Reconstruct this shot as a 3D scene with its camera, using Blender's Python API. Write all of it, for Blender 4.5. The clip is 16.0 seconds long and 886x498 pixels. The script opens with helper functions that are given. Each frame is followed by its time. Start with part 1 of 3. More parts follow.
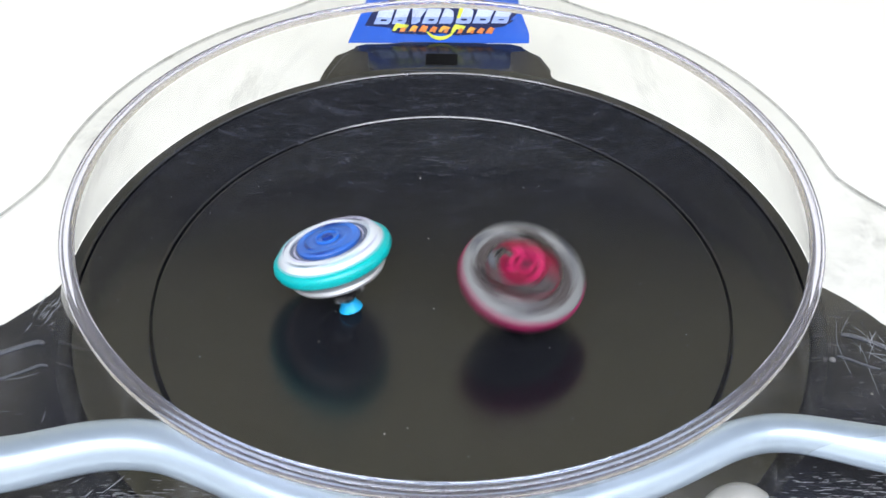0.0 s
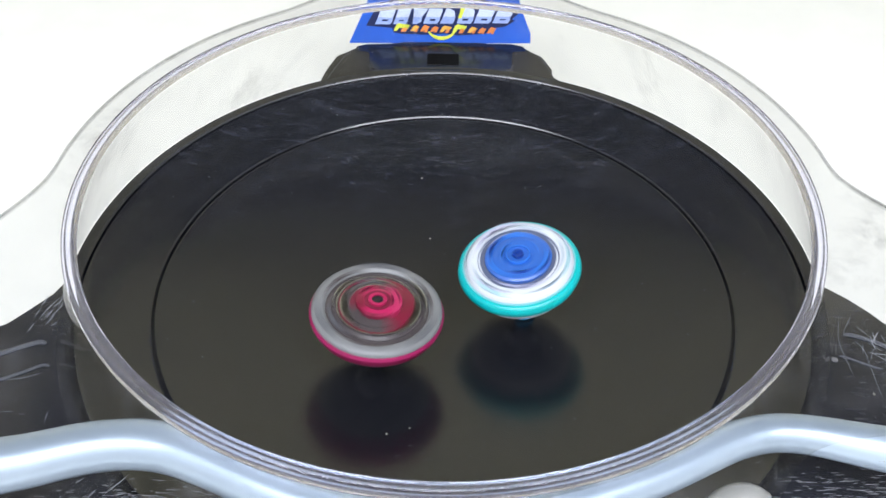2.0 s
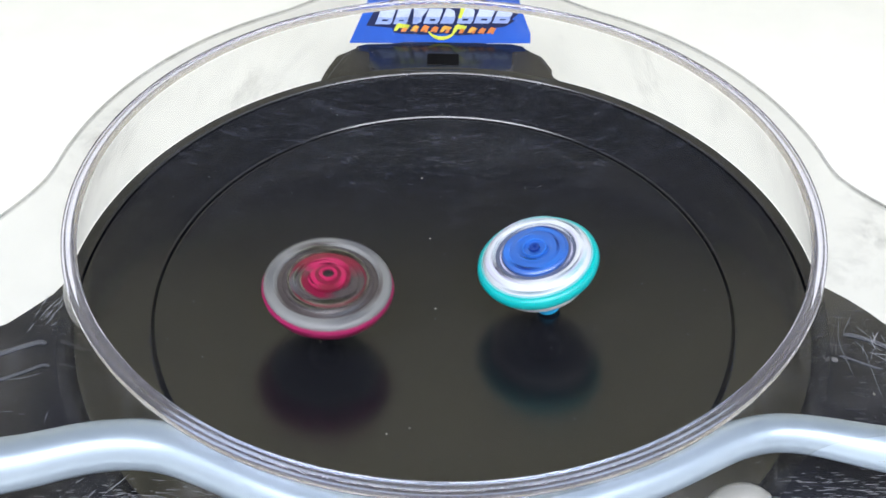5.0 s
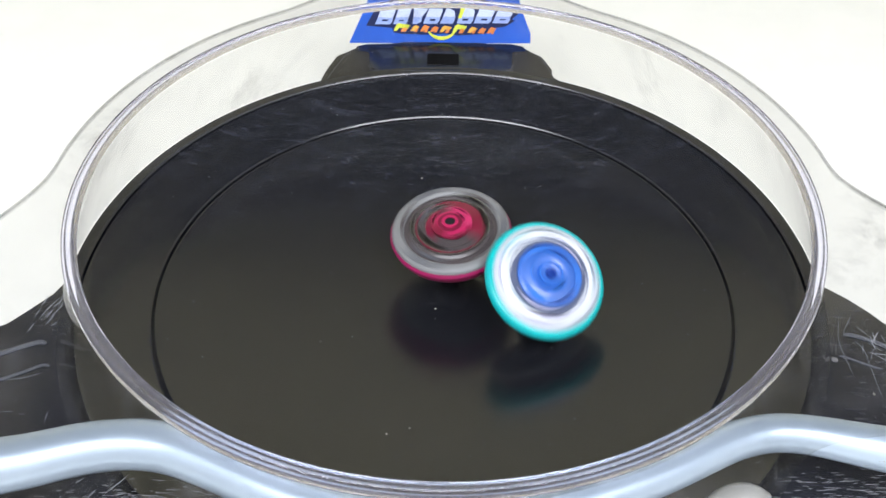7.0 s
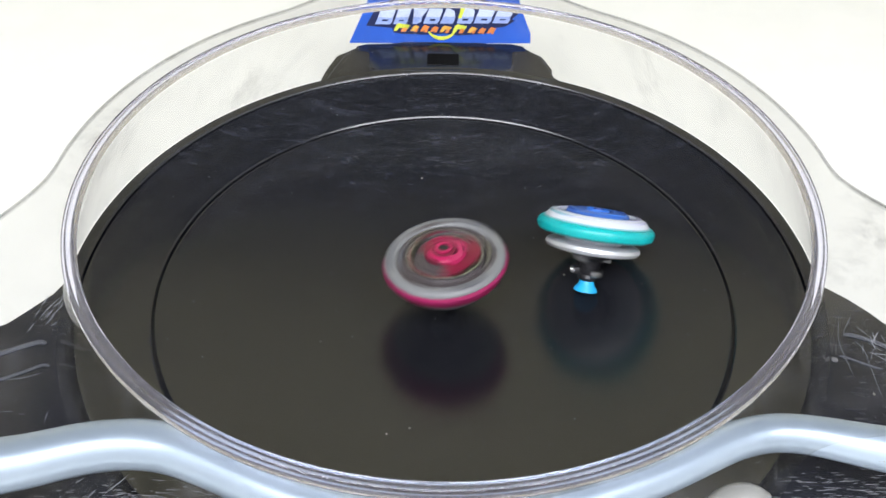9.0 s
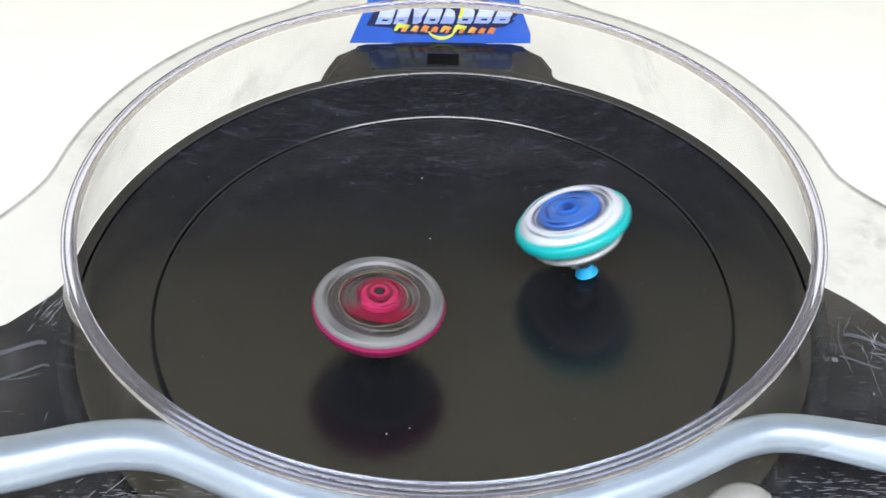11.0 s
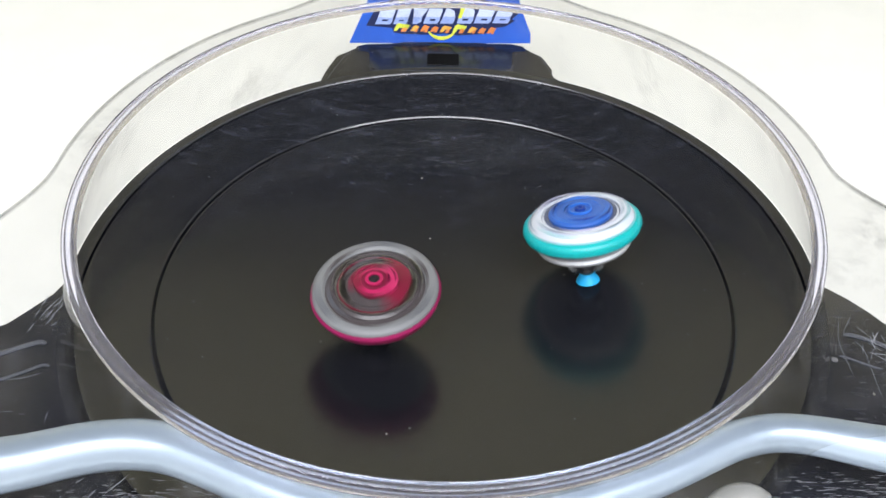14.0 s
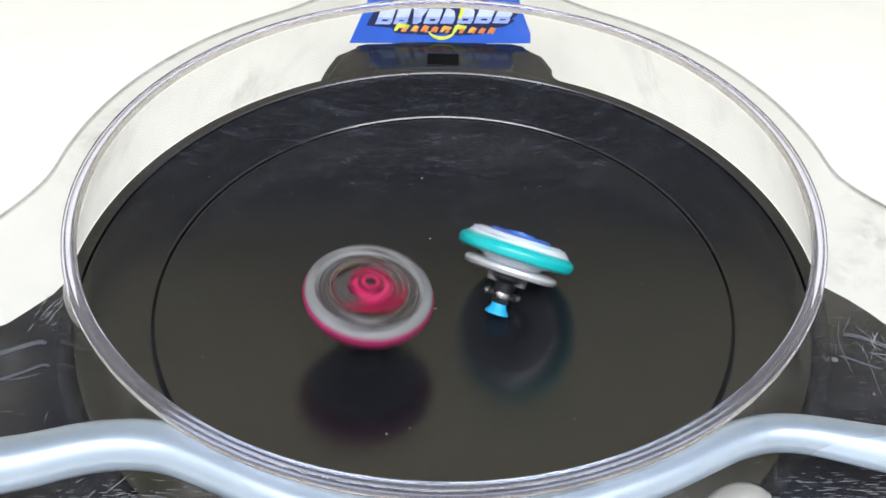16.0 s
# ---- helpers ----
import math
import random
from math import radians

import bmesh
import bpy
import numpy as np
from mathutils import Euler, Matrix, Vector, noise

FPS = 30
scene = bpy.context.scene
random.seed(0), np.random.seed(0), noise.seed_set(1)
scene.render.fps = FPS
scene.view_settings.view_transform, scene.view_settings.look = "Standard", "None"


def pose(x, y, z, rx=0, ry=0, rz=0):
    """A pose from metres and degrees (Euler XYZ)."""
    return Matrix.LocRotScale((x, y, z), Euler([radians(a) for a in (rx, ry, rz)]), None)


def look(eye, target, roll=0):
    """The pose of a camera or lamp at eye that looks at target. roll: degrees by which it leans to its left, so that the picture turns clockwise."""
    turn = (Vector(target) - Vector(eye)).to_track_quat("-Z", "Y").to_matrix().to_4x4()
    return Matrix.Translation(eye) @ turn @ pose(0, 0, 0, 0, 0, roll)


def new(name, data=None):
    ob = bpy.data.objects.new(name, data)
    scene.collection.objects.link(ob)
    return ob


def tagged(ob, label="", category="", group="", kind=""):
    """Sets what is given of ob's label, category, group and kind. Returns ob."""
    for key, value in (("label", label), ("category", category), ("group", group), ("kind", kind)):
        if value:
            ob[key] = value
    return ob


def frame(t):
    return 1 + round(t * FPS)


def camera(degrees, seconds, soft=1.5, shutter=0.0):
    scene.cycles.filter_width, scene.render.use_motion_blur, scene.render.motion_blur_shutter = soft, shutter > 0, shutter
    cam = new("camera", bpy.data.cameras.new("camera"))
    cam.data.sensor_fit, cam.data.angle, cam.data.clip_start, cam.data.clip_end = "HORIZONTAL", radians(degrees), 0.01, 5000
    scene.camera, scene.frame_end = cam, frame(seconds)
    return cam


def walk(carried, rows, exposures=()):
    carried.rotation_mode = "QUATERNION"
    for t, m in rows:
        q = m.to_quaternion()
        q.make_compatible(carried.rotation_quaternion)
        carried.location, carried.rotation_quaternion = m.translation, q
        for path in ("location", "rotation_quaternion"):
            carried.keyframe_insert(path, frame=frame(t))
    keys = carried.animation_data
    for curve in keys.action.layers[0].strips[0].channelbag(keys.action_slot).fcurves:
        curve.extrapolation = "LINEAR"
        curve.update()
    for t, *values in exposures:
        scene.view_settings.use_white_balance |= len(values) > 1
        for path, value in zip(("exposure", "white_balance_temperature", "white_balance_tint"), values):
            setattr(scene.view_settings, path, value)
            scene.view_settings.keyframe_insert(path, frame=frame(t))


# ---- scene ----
# ---- camera ----
LENS = 54.32
cam = camera(LENS, 16.0, soft=1.6, shutter=0.5)
EYE = Vector((0.00051, -0.26964, 0.27058))
AIM = EYE + Vector((-0.00251, 0.73069, -0.68271))
LEAN = 0.67
NUDGE = Vector((0.0008, 0, 0))
walk(cam, [(0.0, look(EYE + NUDGE, AIM + NUDGE, LEAN)),
           (0.95, look(EYE + NUDGE, AIM + NUDGE, LEAN)),
           (1.3, look(EYE, AIM, LEAN)),
           (16.0, look(EYE, AIM, LEAN))],
     exposures=[(0.0, 0.15, 6480, 10), (0.5, 0.11, 6450, 10), (1.2, 0.06, 6440, 10), (2.0, 0.04, 6440, 10), (5.0, 0.03, 6470, 10), (8.0, 0.03, 6640, 10), (16.0, 0.03, 6660, 10)])

# ---- world and light ----
world = bpy.data.worlds.new("world")
scene.world = world
world.use_nodes = True
world.node_tree.nodes["Background"].inputs[0].default_value = (0.85, 0.92, 1.0, 1)
world.node_tree.nodes["Background"].inputs[1].default_value = 0.3

TABLE_Z = -0.034
FLOOR_Z = TABLE_Z - 0.72
CEIL_Z = FLOOR_Z + 2.4


def area(name, m, sx, sy, watts, colour):
    d = bpy.data.lights.new(name, "AREA")
    d.shape, d.size, d.size_y, d.energy, d.color = "RECTANGLE", sx, sy, watts, colour
    ob = new(name, d)
    ob.matrix_world = m
    return tagged(ob, kind="structure")


area("ceiling_light", look((0.0, -0.88, CEIL_Z - 0.04), (0.0, -0.6, 0)), 2.2, 1.1, 84, (0.950, 0.985, 1.075))


# ---- materials ----
def material(name):
    m = bpy.data.materials.new(name)
    m.use_nodes = True
    t = m.node_tree
    return m, t, t.nodes["Principled BSDF"]


def link(t, a, b):
    t.links.new(a, b)


def noise_node(t, scale, detail=4, rough=0.55, stretch=None):
    co = t.nodes.new("ShaderNodeTexCoord")
    n = t.nodes.new("ShaderNodeTexNoise")
    n.inputs["Distortion"].default_value = 0.5 if stretch else 0.0
    n.inputs["Scale"].default_value, n.inputs["Detail"].default_value, n.inputs["Roughness"].default_value = scale, detail, rough
    if stretch:
        mp = t.nodes.new("ShaderNodeMapping")
        mp.inputs["Scale"].default_value = stretch[:3]
        mp.inputs["Rotation"].default_value = (0, 0, stretch[3] if len(stretch) > 3 else 0)
        link(t, co.outputs["Object"], mp.inputs[0])
        link(t, mp.outputs[0], n.inputs["Vector"])
    else:
        link(t, co.outputs["Object"], n.inputs["Vector"])
    return n.outputs["Fac"]


def ramp(t, fac, stops):
    r = t.nodes.new("ShaderNodeValToRGB")
    e = r.color_ramp.elements
    while len(e) < len(stops):
        e.new(0.5)
    for k, (p, c) in enumerate(stops):
        e[k].position = p
        e[k].color = (*c, 1) if isinstance(c, tuple) else (c, c, c, 1)
    link(t, fac, r.inputs[0])
    return r.outputs[0]


def mix(t, fac, a, b, kind="MIX"):
    m = t.nodes.new("ShaderNodeMix")
    m.data_type, m.blend_type = "RGBA", kind
    for socket, v in ((m.inputs[0], fac), (m.inputs[6], a), (m.inputs[7], b)):
        if isinstance(v, bpy.types.NodeSocket):
            link(t, v, socket)
        elif isinstance(v, tuple):
            socket.default_value = (*v, 1)
        else:
            socket.default_value = v if socket == m.inputs[0] else (v, v, v, 1)
    return m.outputs[2]


def bump(t, b, height, strength, distance):
    n = t.nodes.new("ShaderNodeBump")
    n.inputs["Strength"].default_value, n.inputs["Distance"].default_value = strength, distance
    link(t, height, n.inputs["Height"])
    link(t, n.outputs[0], b.inputs["Normal"])


def plastic(name, colour, rough=0.3, grain=900, vary=0.12, metal=0.0, coat=0.0, spec=0.5, wear=0.0):
    m, t, b = material(name)
    fine = noise_node(t, grain, 3)
    coarse = noise_node(t, grain / 14, 4)
    dark = tuple(c * (1 - vary) for c in colour)
    light = tuple(min(1, c * (1 + vary)) for c in colour)
    c = mix(t, ramp(t, coarse, [(0.35, 0.0), (0.65, 1.0)]), dark, light)
    if wear:
        c = mix(t, ramp(t, noise_node(t, 160, 5, 0.7, (1, 9, 1, 0.6)), [(0.62, 0.0), (0.72, wear)]), c, (0.55, 0.55, 0.55))
    link(t, c, b.inputs["Base Color"])
    b.inputs["Metallic"].default_value = metal
    b.inputs["Specular IOR Level"].default_value = spec
    b.inputs["Coat Weight"].default_value = coat
    b.inputs["Coat Roughness"].default_value = 0.08
    r = ramp(t, fine, [(0.3, max(0.02, rough - 0.05)), (0.7, rough + 0.07)])
    link(t, r, b.inputs["Roughness"])
    bump(t, b, fine, 0.12, 0.0002)
    return m


def scratched_black(name, base, rough, scuff, specks, spec=0.5, rubbed=0.0):
    """Glossy black moulded plastic with short scuffs running round, specks of dust and dull patches."""
    m, t, b = material(name)
    b.inputs["Specular IOR Level"].default_value = spec
    s1 = ramp(t, noise_node(t, 110, 5, 0.65, (1.0, 5, 1, 0.15)), [(0.58, 0.0), (0.80, scuff)])
    s2 = ramp(t, noise_node(t, 90, 5, 0.65, (1, 5, 1, -0.6)), [(0.60, 0.0), (0.80, scuff)])
    patch = ramp(t, noise_node(t, 16, 3), [(0.45, 0.0), (0.66, 1.0)])
    v = t.nodes.new("ShaderNodeTexVoronoi")
    v.inputs["Scale"].default_value = 62
    co = t.nodes.new("ShaderNodeTexCoord")
    link(t, co.outputs["Object"], v.inputs["Vector"])
    dot = ramp(t, v.outputs["Distance"], [(0.0, specks), (0.035, 0.0)])
    keep = ramp(t, noise_node(t, 47, 1), [(0.46, 0.0), (0.56, 1.0)])
    c = mix(t, mix(t, patch, 0.0, s1), (base, base * 1.06, base * 1.4), (0.30, 0.31, 0.33))
    c = mix(t, mix(t, 1.0, s2, patch, "MULTIPLY"), c, (0.26, 0.27, 0.30))
    c = mix(t, mix(t, 1.0, dot, keep, "MULTIPLY"), c, (0.6, 0.58, 0.5))
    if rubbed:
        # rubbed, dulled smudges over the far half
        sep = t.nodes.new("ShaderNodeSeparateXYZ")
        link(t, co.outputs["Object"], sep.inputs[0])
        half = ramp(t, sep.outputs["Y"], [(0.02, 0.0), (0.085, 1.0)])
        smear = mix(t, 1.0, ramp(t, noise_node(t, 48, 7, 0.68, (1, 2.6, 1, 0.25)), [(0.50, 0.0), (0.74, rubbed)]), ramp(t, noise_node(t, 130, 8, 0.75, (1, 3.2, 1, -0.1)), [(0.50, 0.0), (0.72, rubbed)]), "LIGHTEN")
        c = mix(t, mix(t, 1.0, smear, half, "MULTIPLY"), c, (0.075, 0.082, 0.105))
    link(t, c, b.inputs["Base Color"])
    fine = noise_node(t, 260, 4, 0.65)
    link(t, mix(t, 0.35, ramp(t, fine, [(0.3, rough - 0.03), (0.75, rough + 0.08)]), ramp(t, patch, [(0.0, rough - 0.03), (1.0, rough + 0.08)])), b.inputs["Roughness"])
    bump(t, b, fine, 0.03, 0.0001)
    return m


def clear_plastic(name, tint, gloss_rough, scuff, haze):
    """Clear moulded plastic: see-through, glossy by Fresnel, with whitish scuffs and a faint haze."""
    m = bpy.data.materials.new(name)
    m.use_nodes = True
    t = m.node_tree
    t.nodes.remove(t.nodes["Principled BSDF"])
    out = t.nodes["Material Output"]
    tr, gl, df = (t.nodes.new("ShaderNodeBsdf" + n) for n in ("Transparent", "Glossy", "Diffuse"))
    blur = ramp(t, noise_node(t, 15, 8, 0.72, (1.3, 1.3, 0.55, 0.2)), [(0.50, 0.0), (0.70, 1.0)])
    streak = ramp(t, noise_node(t, 60, 8, 0.75, (1.2, 1.2, 0.3, 0.2)), [(0.44, 0.0), (0.62, 1.0)])
    grime = mix(t, 1.0, blur, streak, "MULTIPLY")
    link(t, mix(t, grime, tint, tuple(c * 0.66 for c in tint)), tr.inputs[0])
    gl.inputs["Roughness"].default_value = gloss_rough
    df.inputs[0].default_value = (0.80, 0.82, 0.87, 1)
    lw = t.nodes.new("ShaderNodeLayerWeight")
    pw, fr = t.nodes.new("ShaderNodeMath"), t.nodes.new("ShaderNodeMath")
    pw.operation, fr.operation = "POWER", "MULTIPLY_ADD"
    pw.inputs[1].default_value = 5.0
    fr.inputs[1].default_value, fr.inputs[2].default_value = 0.7, 0.02
    link(t, lw.outputs["Facing"], pw.inputs[0])
    link(t, pw.outputs[0], fr.inputs[0])
    a, b2 = t.nodes.new("ShaderNodeMixShader"), t.nodes.new("ShaderNodeMixShader")
    s1 = ramp(t, noise_node(t, 26, 8, 0.68, (1, 1.6, 0.5, 0.5)), [(0.50, haze), (0.74, scuff)])
    s2 = ramp(t, noise_node(t, 26, 6, 0.75, (9, 1.6, 3, 0.3)), [(0.63, 0.0), (0.77, scuff)])
    link(t, mix(t, 1.0, s1, s2, "LIGHTEN"), a.inputs[0])
    link(t, tr.outputs[0], a.inputs[1])
    link(t, df.outputs[0], a.inputs[2])
    link(t, fr.outputs[0], b2.inputs[0])
    link(t, a.outputs[0], b2.inputs[1])
    link(t, gl.outputs[0], b2.inputs[2])
    link(t, b2.outputs[0], out.inputs[0])
    return m


def glass(name, tint, rough):
    m, t, b = material(name)
    b.inputs["Base Color"].default_value = (*tint, 1)
    b.inputs["Transmission Weight"].default_value = 0.97
    b.inputs["IOR"].default_value = 1.49
    n = noise_node(t, 120, 3)
    link(t, ramp(t, n, [(0.35, rough), (0.7, rough + 0.06)]), b.inputs["Roughness"])
    return m


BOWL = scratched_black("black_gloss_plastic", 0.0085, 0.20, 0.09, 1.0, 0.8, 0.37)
BASE = scratched_black("black_worn_plastic", 0.019, 0.22, 0.32, 0.7, 0.8)
TAB = plastic("dull_black_plastic", (0.030, 0.028, 0.022), 0.5, 900, 0.1, spec=0.3)
RECESS = plastic("dark_blue_grey_plastic", (0.012, 0.015, 0.022), 0.15, spec=0.45)
VOID = plastic("black_matt", (0.004, 0.004, 0.004), 0.8, spec=0.1)
CLEAR = clear_plastic("clear_plastic", (0.925, 0.925, 0.915), 0.06, 0.09, 0.0)
SKIRT = clear_plastic("clear_flange_plastic", (0.83, 0.83, 0.83), 0.1, 0.05, 0.003)
EDGE = clear_plastic("clear_edge_plastic", (0.74, 0.74, 0.74), 0.1, 0.1, 0.0)
BEAD = glass("clear_bead_plastic", (0.83, 0.825, 0.955), 0.03)
TUBE = plastic("pearl_blue_grey_paint", (0.46, 0.56, 0.67), 0.34, 700, 0.012, 0.5, 0.5)
AQUA = plastic("pale_aqua_plastic", (0.20, 0.49, 0.52), 0.35)
WORN_AND_LIT = plastic("worn_and_lit_grey_edge", (0.085, 0.09, 0.105), 0.35)
SCUFF = plastic("pale_scuff", (0.20, 0.21, 0.23), 0.6)
MARK = plastic("grey_scuff_and_highlight", (0.036, 0.038, 0.045), 0.4)
KNOB = plastic("grey_white_plastic", (0.31, 0.31, 0.29), 0.45)
AGED = plastic("aged_grey_plastic", (0.20, 0.20, 0.20), 0.4)
TABLE = plastic("white_table_laminate", (0.86, 0.86, 0.80), 0.5, 300, 0.02)
PAINT = plastic("white_wall_paint", (0.80, 0.79, 0.77), 0.85, 60, 0.03)
# unseen wall and ceiling tones, picked for what the dish mirrors
OLIVE = plastic("olive_cream_reflection_wall", (0.80, 0.76, 0.53), 0.85, 60, 0.03)
CEILING = plastic("slate_reflection_ceiling", (0.070, 0.076, 0.100), 0.9, 60, 0.03)
WOOD = plastic("floor_boards", (0.28, 0.19, 0.11), 0.45, 40, 0.25)
SLATE = plastic("slate_blue_plastic", (0.10, 0.12, 0.19), 0.25)
TEAL = plastic("teal_plastic", (0.0, 0.42, 0.43), 0.3, 900, 0.1)
WHITE = plastic("white_plastic", (0.60, 0.64, 0.70), 0.35, 900, 0.05)
GREYBLUE = plastic("grey_blue_plastic", (0.24, 0.33, 0.40), 0.3)
LILAC = plastic("pale_lilac_plastic", (0.50, 0.50, 0.68), 0.25, 900, 0.1)
BLUE = plastic("blue_plastic", (0.010, 0.105, 0.46), 0.48, 900, 0.12, 0, 0.4, 1.0)
LIGHTBLUE = plastic("light_blue_plastic", (0.03, 0.16, 0.58), 0.32)
NAVY = plastic("navy_plastic", (0.008, 0.04, 0.25), 0.3)
CYAN = plastic("cyan_plastic", (0.01, 0.42, 0.80), 0.4)
STEEL = plastic("brushed_zinc", (0.62, 0.63, 0.64), 0.28, 900, 0.08, 1.0)
ZINC = plastic("satin_zinc", (0.70, 0.72, 0.74), 0.38, 900, 0.08, 0.6)
BLACK = plastic("black_plastic", (0.012, 0.012, 0.015), 0.3)
PINK = plastic("crimson_plastic", (0.40, 0.014, 0.085), 0.34, 900, 0.12)
GREY = plastic("grey_metal_paint", (0.20, 0.205, 0.21), 0.5, 900, 0.1, 0.1)
SMOKE = plastic("smoke_brown_plastic", (0.066, 0.056, 0.058), 0.28, 900, 0.2)
BLOOM = plastic("translucent_rose_plastic", (0.17, 0.008, 0.03), 0.34)
WINE = plastic("dark_wine_plastic", (0.15, 0.006, 0.03), 0.3)
BLUSH = plastic("light_rose_plastic", (0.46, 0.025, 0.11), 0.3)
SIDE = plastic("deep_crimson_plastic", (0.30, 0.010, 0.085), 0.4, 900, 0.15)


# ---- mesh tools ----
def part(name, bm, mat, parent=None, label="", smooth=True, m=None, sharp=38):
    bmesh.ops.recalc_face_normals(bm, faces=bm.faces)
    me = bpy.data.meshes.new(name)
    bm.to_mesh(me)
    bm.free()
    me.materials.append(mat)
    for f in me.polygons:
        f.use_smooth = smooth
    if smooth:
        me.set_sharp_from_angle(angle=radians(sharp))
    ob = new(name, me)
    if parent:
        ob.parent = parent
    if m is not None:
        ob.matrix_basis = m
    if label:
        tagged(ob, label)
    return ob


def lathe(profile, n=96, closed=False, stretch=None):
    """A profile of (radius, height) turned round z. closed: the profile is a loop. stretch(angle): added to the radius."""
    bm = bmesh.new()
    rings = []
    for r, z in profile:
        if r < 1e-6:
            rings.append([bm.verts.new((0, 0, z))])
        else:
            rings.append([bm.verts.new(((r + (stretch(2 * math.pi * k / n, r) if stretch else 0)) * math.cos(2 * math.pi * k / n),
                                        (r + (stretch(2 * math.pi * k / n, r) if stretch else 0)) * math.sin(2 * math.pi * k / n), z)) for k in range(n)])
    pairs = list(zip(rings, rings[1:])) + ([(rings[-1], rings[0])] if closed else [])
    for a, b in pairs:
        for k in range(n):
            j = (k + 1) % n
            if len(a) == 1 and len(b) == 1:
                continue
            if len(a) == 1:
                bm.faces.new((a[0], b[k], b[j]))
            elif len(b) == 1:
                bm.faces.new((a[k], b[0], a[j]))
            else:
                bm.faces.new((a[k], b[k], b[j], a[j]))
    return bm


def slab(outline, z0, z1, bevel=0.0, segments=3):
    """An upright prism over an outline, with its upper edge rounded."""
    bm = bmesh.new()
    lo = [bm.verts.new((x, y, z0)) for x, y in outline]
    hi = [bm.verts.new((x, y, z1)) for x, y in outline]
    n = len(outline)
    bm.faces.new(lo[::-1])
    top = bm.faces.new(hi)
    for k in range(n):
        bm.faces.new((lo[k], lo[(k + 1) % n], hi[(k + 1) % n], hi[k]))
    if bevel:
        bmesh.ops.bevel(bm, geom=list(top.edges), offset=bevel, segments=segments, affect="EDGES", profile=0.5)
    return bm


def box(x0, x1, y0, y1, z0, z1, bevel=0.0):
    bm = bmesh.new()
    bmesh.ops.create_cube(bm, size=1, matrix=Matrix.Translation(((x0 + x1) / 2, (y0 + y1) / 2, (z0 + z1) / 2)) @ Matrix.Diagonal((x1 - x0, y1 - y0, z1 - z0, 1)))
    if bevel:
        bmesh.ops.bevel(bm, geom=bm.edges[:], offset=bevel, segments=3, affect="EDGES", profile=0.5)
    return bm


def smooth_path(points, steps=6):
    """A Catmull-Rom run through points."""
    pts = [Vector(p) for p in points]
    pts = [2 * pts[0] - pts[1], *pts, 2 * pts[-1] - pts[-2]]
    run = []
    for a, b, c, d in zip(pts, pts[1:], pts[2:], pts[3:]):
        for k in range(steps):
            s = k / steps
            run.append(0.5 * (2 * b + (c - a) * s + (2 * a - 5 * b + 4 * c - d) * s * s + (3 * b - a - 3 * c + d) * s ** 3))
    return run + [pts[-2]]


def pipe(points, radius, n=20, flat=1.0, steps=6):
    """A round bar along a path, with rounded ends; radius is one number, or one for each point."""
    run = smooth_path(points, steps)
    bm = bmesh.new()
    rings = []
    last = len(run) - 1
    radii = radius if isinstance(radius, list) else [radius] * len(points)
    for k, p in enumerate(run):
        i = min(k // steps, len(radii) - 2)
        r = radii[i] + (radii[i + 1] - radii[i]) * (k / steps - i)
        d = (run[min(k + 1, last)] - run[max(k - 1, 0)]).normalized()
        side = d.cross(Vector((0, 0, 1))).normalized()
        up = side.cross(d)
        scale = {0: 0.55, 1: 0.88, last - 1: 0.88, last: 0.55}.get(k, 1)
        rings.append([bm.verts.new(p + r * scale * (math.cos(a) * side + flat * math.sin(a) * up)) for a in (2 * math.pi * j / n for j in range(n))])
    for a, b in zip(rings, rings[1:]):
        for j in range(n):
            bm.faces.new((a[j], a[(j + 1) % n], b[(j + 1) % n], b[j]))
    bm.faces.new(rings[0][::-1])
    bm.faces.new(rings[-1])
    return bm


def thing(name, label, category, group="", kind=""):
    return tagged(new(name), label, category, group, kind)


# ---- the room ----
def room():
    # ceiling and north wall are out of view, toned to shape the dish's reflection
    x0, x1, y0, y1 = -1.5, 1.5, -1.6, 1.36
    tagged(part("floor", box(x0, x1, y0, y1, FLOOR_Z - 0.1, FLOOR_Z), WOOD, smooth=False), "brown wooden floor under the table", "floor", kind="structure")
    tagged(part("ceiling", box(x0, x1, y0, y1, CEIL_Z, CEIL_Z + 0.1), CEILING, smooth=False), "unseen dark slate ceiling toned for the dish reflection", "ceiling", kind="structure")
    for name, b in (("wall_north", (x0, x1, y1, y1 + 0.1)), ("wall_south", (x0, x1, y0 - 0.1, y0)),
                    ("wall_west", (x0 - 0.1, x0, y0 - 0.1, y1 + 0.1)), ("wall_east", (x1, x1 + 0.1, y0 - 0.1, y1 + 0.1))):
        north = name == "wall_north"
        tagged(part(name, box(*b, FLOOR_Z, CEIL_Z), OLIVE if north else PAINT, smooth=False), "unseen olive cream wall toned for the dish reflection" if north else "plain white painted wall", "wall", kind="structure")
    table = thing("table", "plain white table under the toy arena", "table")
    part("tabletop", box(-0.8, 0.8, -0.55, 1.05, TABLE_Z - 0.03, TABLE_Z, 0.004), TABLE, table)
    for x in (-0.74, 0.74):
        for y in (-0.49, 0.99):
            part("leg", box(x - 0.025, x + 0.025, y - 0.025, y + 0.025, FLOOR_Z, TABLE_Z - 0.03, 0.003), TABLE, table)


# ---- the arena ----
GROOVE_R, EDGE_R, WING_Z = 0.125, 0.1597, 0.0116
RIM_IN, RIM_OUT, RIM_Z, FLANGE_R = 0.1390, 0.1441, 0.0598, 0.1542


def bowl_z(r):
    return -0.016 * (1 - (r / GROOVE_R) ** 2) if r < GROOVE_R else (r - GROOVE_R) * 0.34


